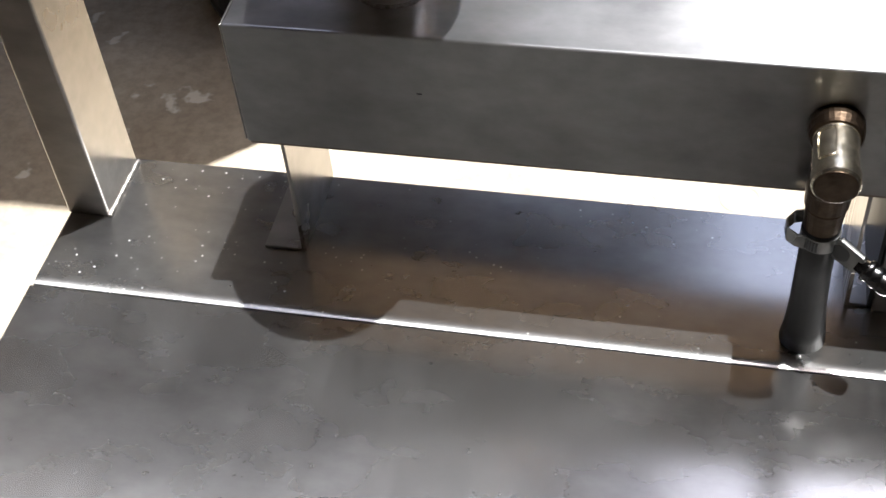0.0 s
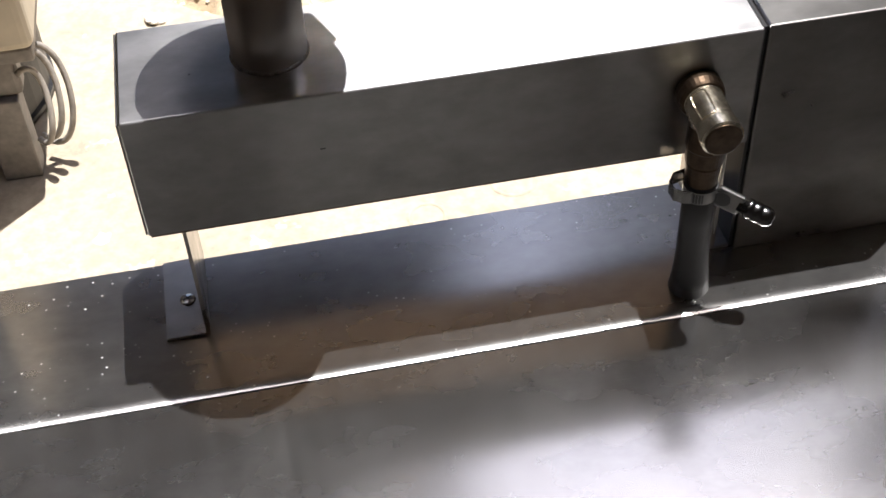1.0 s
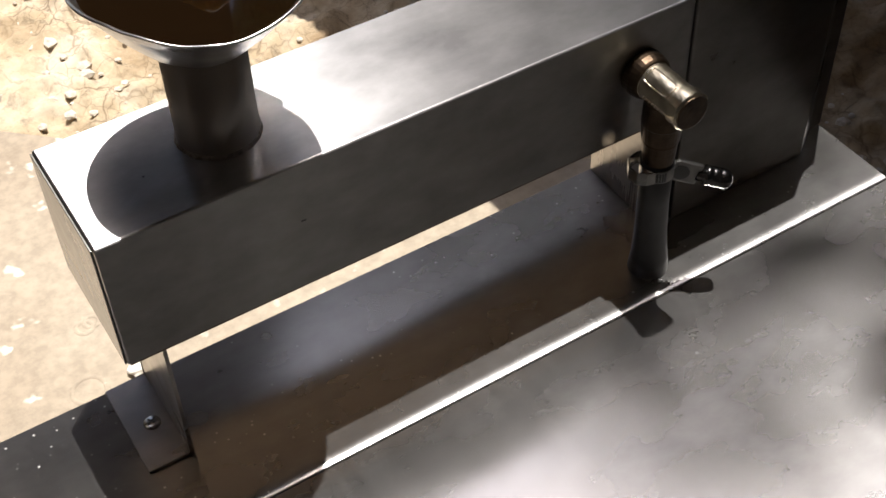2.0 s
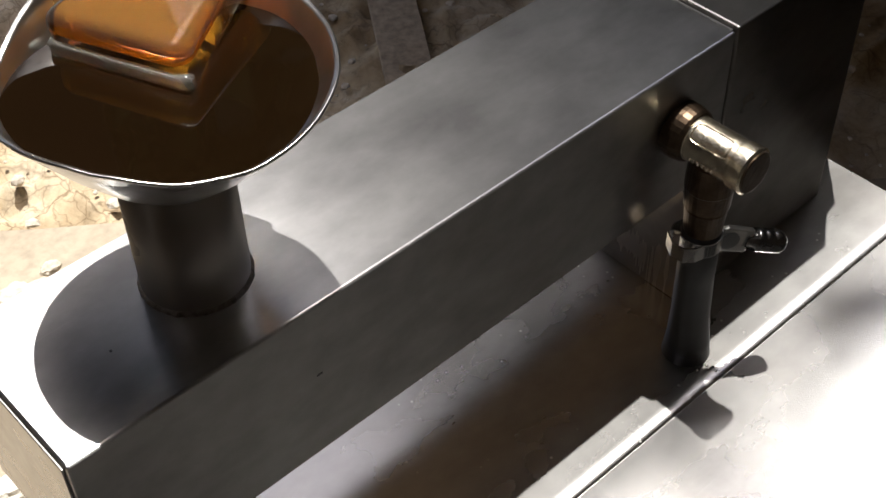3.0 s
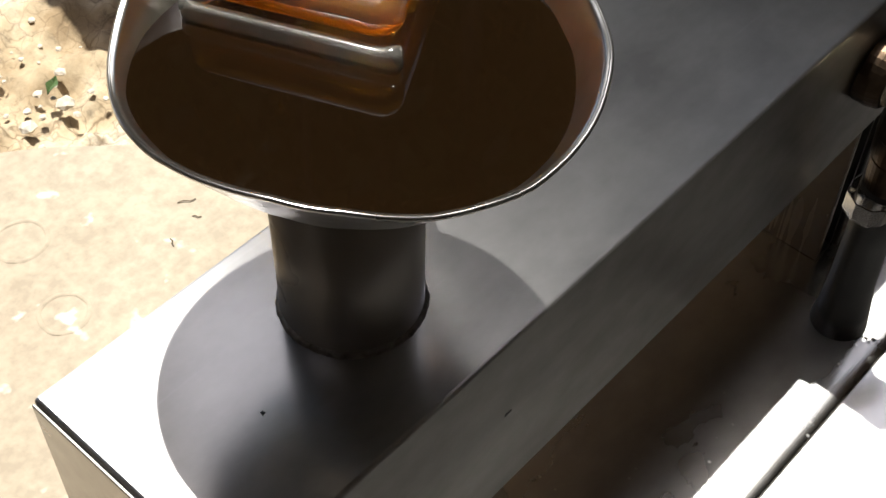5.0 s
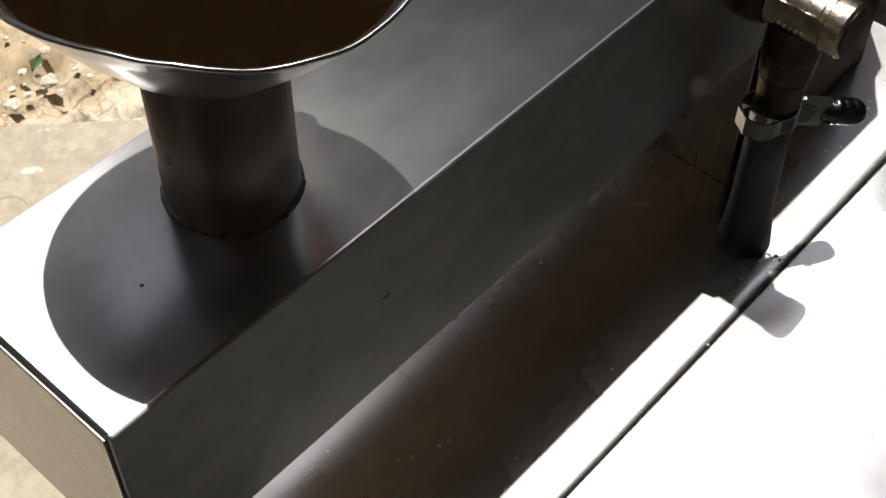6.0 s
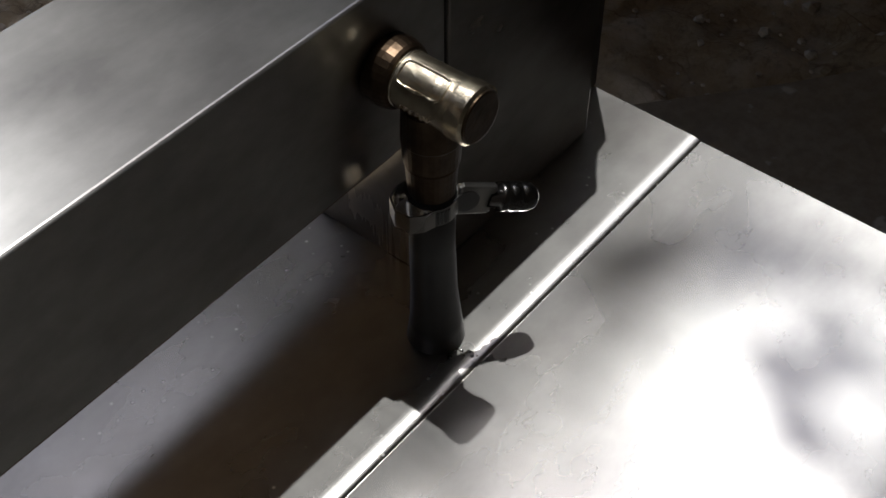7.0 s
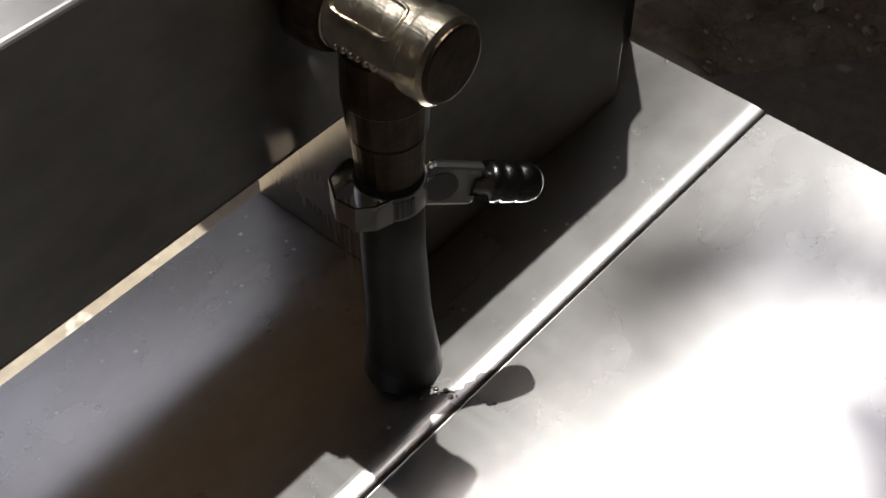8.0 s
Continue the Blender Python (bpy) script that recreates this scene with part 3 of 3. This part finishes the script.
for k, (x, y, r, mat) in enumerate(((0.873, 1.184, 0.035, PALE), (0.215, 1.100, 0.032, PALE), (-0.169, 2.079, 0.024, PALE), (0.905, 1.16, 0.014, STONE), (0.93, 1.20, 0.012, STONE),
                                    (-0.166, 1.930, 0.018, PALE), (0.516, 1.495, 0.02, STONE))):
    solid("stone", rock(x, y, GZ - 0.004, r, mat, k + 1, 0.5), mat, "pale rough stone lying on the concrete slab", "stone", group="stones on the slab")


bm, rings = lathe([(0.050, GZ + 0.0004), (0.046, GZ + 0.0022), (0.020, GZ + 0.0030), (0.0005, GZ + 0.0030)], (0.445, 1.455), 48,
                  lambda a, r, z: (r * (1 + 0.35 * noise.noise((math.cos(a) * 1.6, math.sin(a) * 1.6, 2.0)) + 0.12 * noise.noise((math.cos(a) * 6, math.sin(a) * 6, 5.0))), 0, 0, 0))
cap(bm, rings[-1])
solid("lime_splash", bm, STONE, "dried white lime splash on the concrete slab", "splash")


def rubble():
    verts, faces = [], []
    rr = random.Random(11)
    base = bmesh.new()
    bmesh.ops.create_icosphere(base, subdivisions=1, radius=1.0)
    bv = [v.co.copy() for v in base.verts]
    bf = [[v.index for v in f.verts] for f in base.faces]
    base.free()
    for k in range(800):
        x = rr.uniform(-0.9, 3.2)
        y = 2.07 - 0.8 * x + abs(rr.gauss(0, 0.6))
        if y < -0.6:
            continue
        r = rr.choice((0.004, 0.005, 0.006, 0.008, 0.011, 0.016)) * rr.uniform(0.7, 1.3)
        o = len(verts)
        turn = Euler((rr.uniform(0, 6), rr.uniform(0, 6), rr.uniform(0, 6))).to_matrix()
        h = Vector((rr.uniform(0, 99), 0, 0))
        for c in bv:
            p = turn @ (c * r * (1 + 0.4 * noise.noise(c * 1.5 + h)))
            verts.append((x + p.x, y + p.y, GZ - 0.03 + 0.4 * r + p.z * 0.5))
        faces += [[i + o for i in f] for f in bf]
    me = bpy.data.meshes.new("rubble")
    me.from_pydata(verts, [], faces)
    me.materials.append(STONE)
    return tagged(new("rubble", me), "loose pale stones strewn over dry earth", "rubble", kind="stuff")


rubble()


def ring_mark(x, y, r):
    bm, rings = lathe([(r - 0.004, GZ + 0.0005), (r - 0.002, GZ + 0.0018), (r + 0.002, GZ + 0.0018), (r + 0.005, GZ + 0.0005)], (x, y), 36,
                      lambda a, q, z: (q * (1 + 0.06 * noise.noise((math.cos(a) * 2 + x * 9, math.sin(a) * 2, y))), 0, 0, 0.0012 * noise.noise((math.cos(a) * 5, math.sin(a) * 5, x))))
    return solid("cement_ring", bm, CONCRETE, "round cement ring cast on the worn slab", "ring", group="rings on the slab", smooth=True)


for x, y, r in ((0.340, 1.286, 0.036), (-0.069, 1.731, 0.040), (-0.023, 1.66, 0.022), (0.154, 1.253, 0.015), (0.529, 1.352, 0.045), (0.108, 1.110, 0.030), (0.170, 1.26, 0.013),
                (0.485, 1.173, 0.040), (-0.068, 1.397, 0.014)):
    ring_mark(x, y, r)
for x, y, ln, turn in ((0.777, 1.215, 0.016, -35), (0.765, 1.175, 0.008, -60), (-0.065, 1.364, 0.014, 40), (0.70, 1.16, 0.009, 60)):
    tw = solid("twig", tube([(-ln, 0, 0), (-ln * 0.3, 0.002, 0.001), (ln * 0.4, -0.001, 0.001), (ln, 0.003, 0)], 0.0010, 6), BARK, "thin dark dry twig on the concrete", "twig", group="twigs on the slab")
    tw.matrix_world = pose(x, y, GZ + 0.002, 0, 0, turn)


bm = bmesh.new()
for side in (-1, 1):
    row = [bm.verts.new((-0.03 + 0.06 * k / 6, side * 0.011 * math.sin(math.pi * k / 6), 0.006 * abs(side) + 0.004 * math.sin(k))) for k in range(7)]
    mid = [bm.verts.new((-0.03 + 0.06 * k / 6, 0, 0.004 * math.sin(k))) for k in range(7)]
    for k in range(6):
        bm.faces.new((mid[k], mid[k + 1], row[k + 1], row[k]))
fallen = solid("fallen_leaf", bm, LEAF, "small green fallen leaf on dry earth", "leaf")
fallen.matrix_world = pose(0.80, 1.63, GZ - 0.005, 12, 8, 40)


# ---- trees that shade the earth ----
def crown(blobs, count, size, seed):
    g = np.random.default_rng(seed)
    which = g.integers(0, len(blobs), count)
    c = np.array([b[:3] for b in blobs])[which]
    r = np.array([b[3] for b in blobs])[which]
    d = g.normal(size=(count, 3))
    d /= np.linalg.norm(d, axis=1)[:, None]
    p = c + d * (r * g.uniform(0.45, 1.05, count) ** 0.6)[:, None]
    u = g.normal(size=(count, 3))
    u /= np.linalg.norm(u, axis=1)[:, None]
    w = np.cross(u, g.normal(size=(count, 3)))
    w /= np.linalg.norm(w, axis=1)[:, None]
    s = size * g.uniform(0.6, 1.3, count)[:, None]
    quad = np.stack([p - u * s, p + w * s * 0.45, p + u * s, p - w * s * 0.45], 1).reshape(-1, 3)
    me = bpy.data.meshes.new("crown")
    me.from_pydata(quad.tolist(), [], np.arange(count * 4).reshape(-1, 4).tolist())
    me.materials.append(LEAF)
    return me


def tree(foot, blobs, count, size, seed, trunk_r=0.11, twig=0.044):
    t = thing("tree", "leafy green tree shading the stony ground", "tree", group="shade trees", at=foot)
    top = Vector(blobs[0][:3])
    f = Vector(foot)
    bm = tube([f, f.lerp(top, 0.35) + Vector((0.05, 0.03, 0)), f.lerp(top, 0.7), top], trunk_r, 12, radii=[trunk_r, trunk_r * 0.8, trunk_r * 0.55, trunk_r * 0.2])
    for b in blobs[1:]:
        q = f.lerp(top, 0.6)
        tube([q, q.lerp(Vector(b[:3]), 0.5) + Vector((0, 0, 0.08)), Vector(b[:3])], 0.03, 8, bm, radii=[twig, twig * 0.6, twig * 0.2])
    part("trunk", bm, BARK, t)
    c = new("crown", crown(blobs, count, size, seed))
    c.parent = t
    c.data.transform(Matrix.Translation(-Vector(foot)))
    return t


def sunward(spots, z):
    """Leaf clumps at the height z whose shade falls on these spots of the table."""
    return [(x + SUN.x / SUN.z * z, y + SUN.y / SUN.z * z, z, r) for x, y, r in spots]


NEAR = sunward(((0.405, -0.078, 0.022), (0.435, -0.070, 0.016), (0.420, -0.152, 0.022), (0.436, -0.178, 0.018), (0.386, -0.180, 0.016)), 3.4)
HIGH = sunward(((0.316, -0.127, 0.026), (0.288, -0.162, 0.034), (0.255, -0.140, 0.030), (0.285, -0.210, 0.040), (0.468, -0.130, 0.028), (0.380, -0.222, 0.026), (0.277, -0.088, 0.020), (0.350, -0.290, 0.035), (0.490, -0.165, 0.032), (0.462, -0.095, 0.018), (0.20, -0.20, 0.05)), 6.5)
tree((3.1, 3.6, GZ - 0.05), [(2.9, 3.4, 2.6, 1.2), (4.0, 3.2, 3.4, 1.3), (2.2, 3.6, 3.6, 0.8), (3.6, 2.6, 4.4, 1.3)], 22000, 0.14, 3)
tree((2.5, 2.9, GZ - 0.05), [(2.3, 2.7, 4.6, 0.35)] + NEAR, 90, 0.0175, 4, 0.05, 0.003)
tree((2.9, 2.4, GZ - 0.05), [(2.7, 2.2, 6.8, 0.35)] + HIGH, 400, 0.0165, 8, 0.06, 0.003)

# ---- unseen walls and roofs, added to block light ----
BLOCKER = plain("light_blocker_dark", (0.12, 0.10, 0.082), 0.9, 0.0, 0.3, 3, 0.4, 0.01)
solid("blocker_east", boxed(5.2, 5.4, -2.2, 7, GZ - 0.05, 5.0), BLOCKER, "unseen dark wall blocking side light", "wall", "structure")
solid("blocker_south", boxed(-6, 6, -2.45, -2.25, GZ - 0.05, 5.0), BLOCKER, "unseen dark wall blocking light behind the camera", "wall", "structure")


def shade_sheet():
    """A corrugated sheet on four posts, unseen, added to darken the ground."""
    bm = bmesh.new()
    rows = []
    for k in range(121):
        y = -1.6 + 4.2 * k / 120
        z = 0.15 + 0.018 * math.sin(k * math.pi / 2)
        rows.append([bm.verts.new((x, y, z + dz)) for dz in (0.0, 0.004) for x in (1.20, 5.1)])
    for a, b in zip(rows, rows[1:]):
        bm.faces.new((a[0], a[1], b[1], b[0]))
        bm.faces.new((a[2], b[2], b[3], a[3]))
    return bm


roof = thing("shade_sheet", "unseen corrugated sheet on posts shading the right-hand ground", "roof", at=(3.5, 0.5, GZ))
part("sheet", shade_sheet(), GREY_PAINT, roof)
for px in (3.6, 5.0):
    for py in (-1.4, 2.4):
        part("post", boxed(px - 0.04, px + 0.04, py - 0.04, py + 0.04, GZ - 0.06, 0.14), GREY_PAINT, roof)

# Unseen slabs and walls, added to cut sky light and darken reflections.
solid("blocker_above_south", boxed(-6, 5.1, -2.24, -0.02, 2.45, 2.55), BLOCKER, "unseen dark slab blocking sky above the camera side", "roof", "structure")
solid("blocker_above_west", boxed(-6, -1.0, 0.3, 6.0, 2.45, 2.55), BLOCKER, "unseen dark slab blocking sky at the left", "roof", "structure")
solid("blocker_north", boxed(2.8, 5.15, 5.4, 5.6, GZ - 0.05, 5.0), BLOCKER, "unseen dark wall blocking light from the north", "wall", "structure")
solid("blocker_west", boxed(-2.7, -2.5, -2.2, 6.0, GZ - 0.05, 5.0), BLOCKER, "unseen dark wall blocking side light", "wall", "structure")
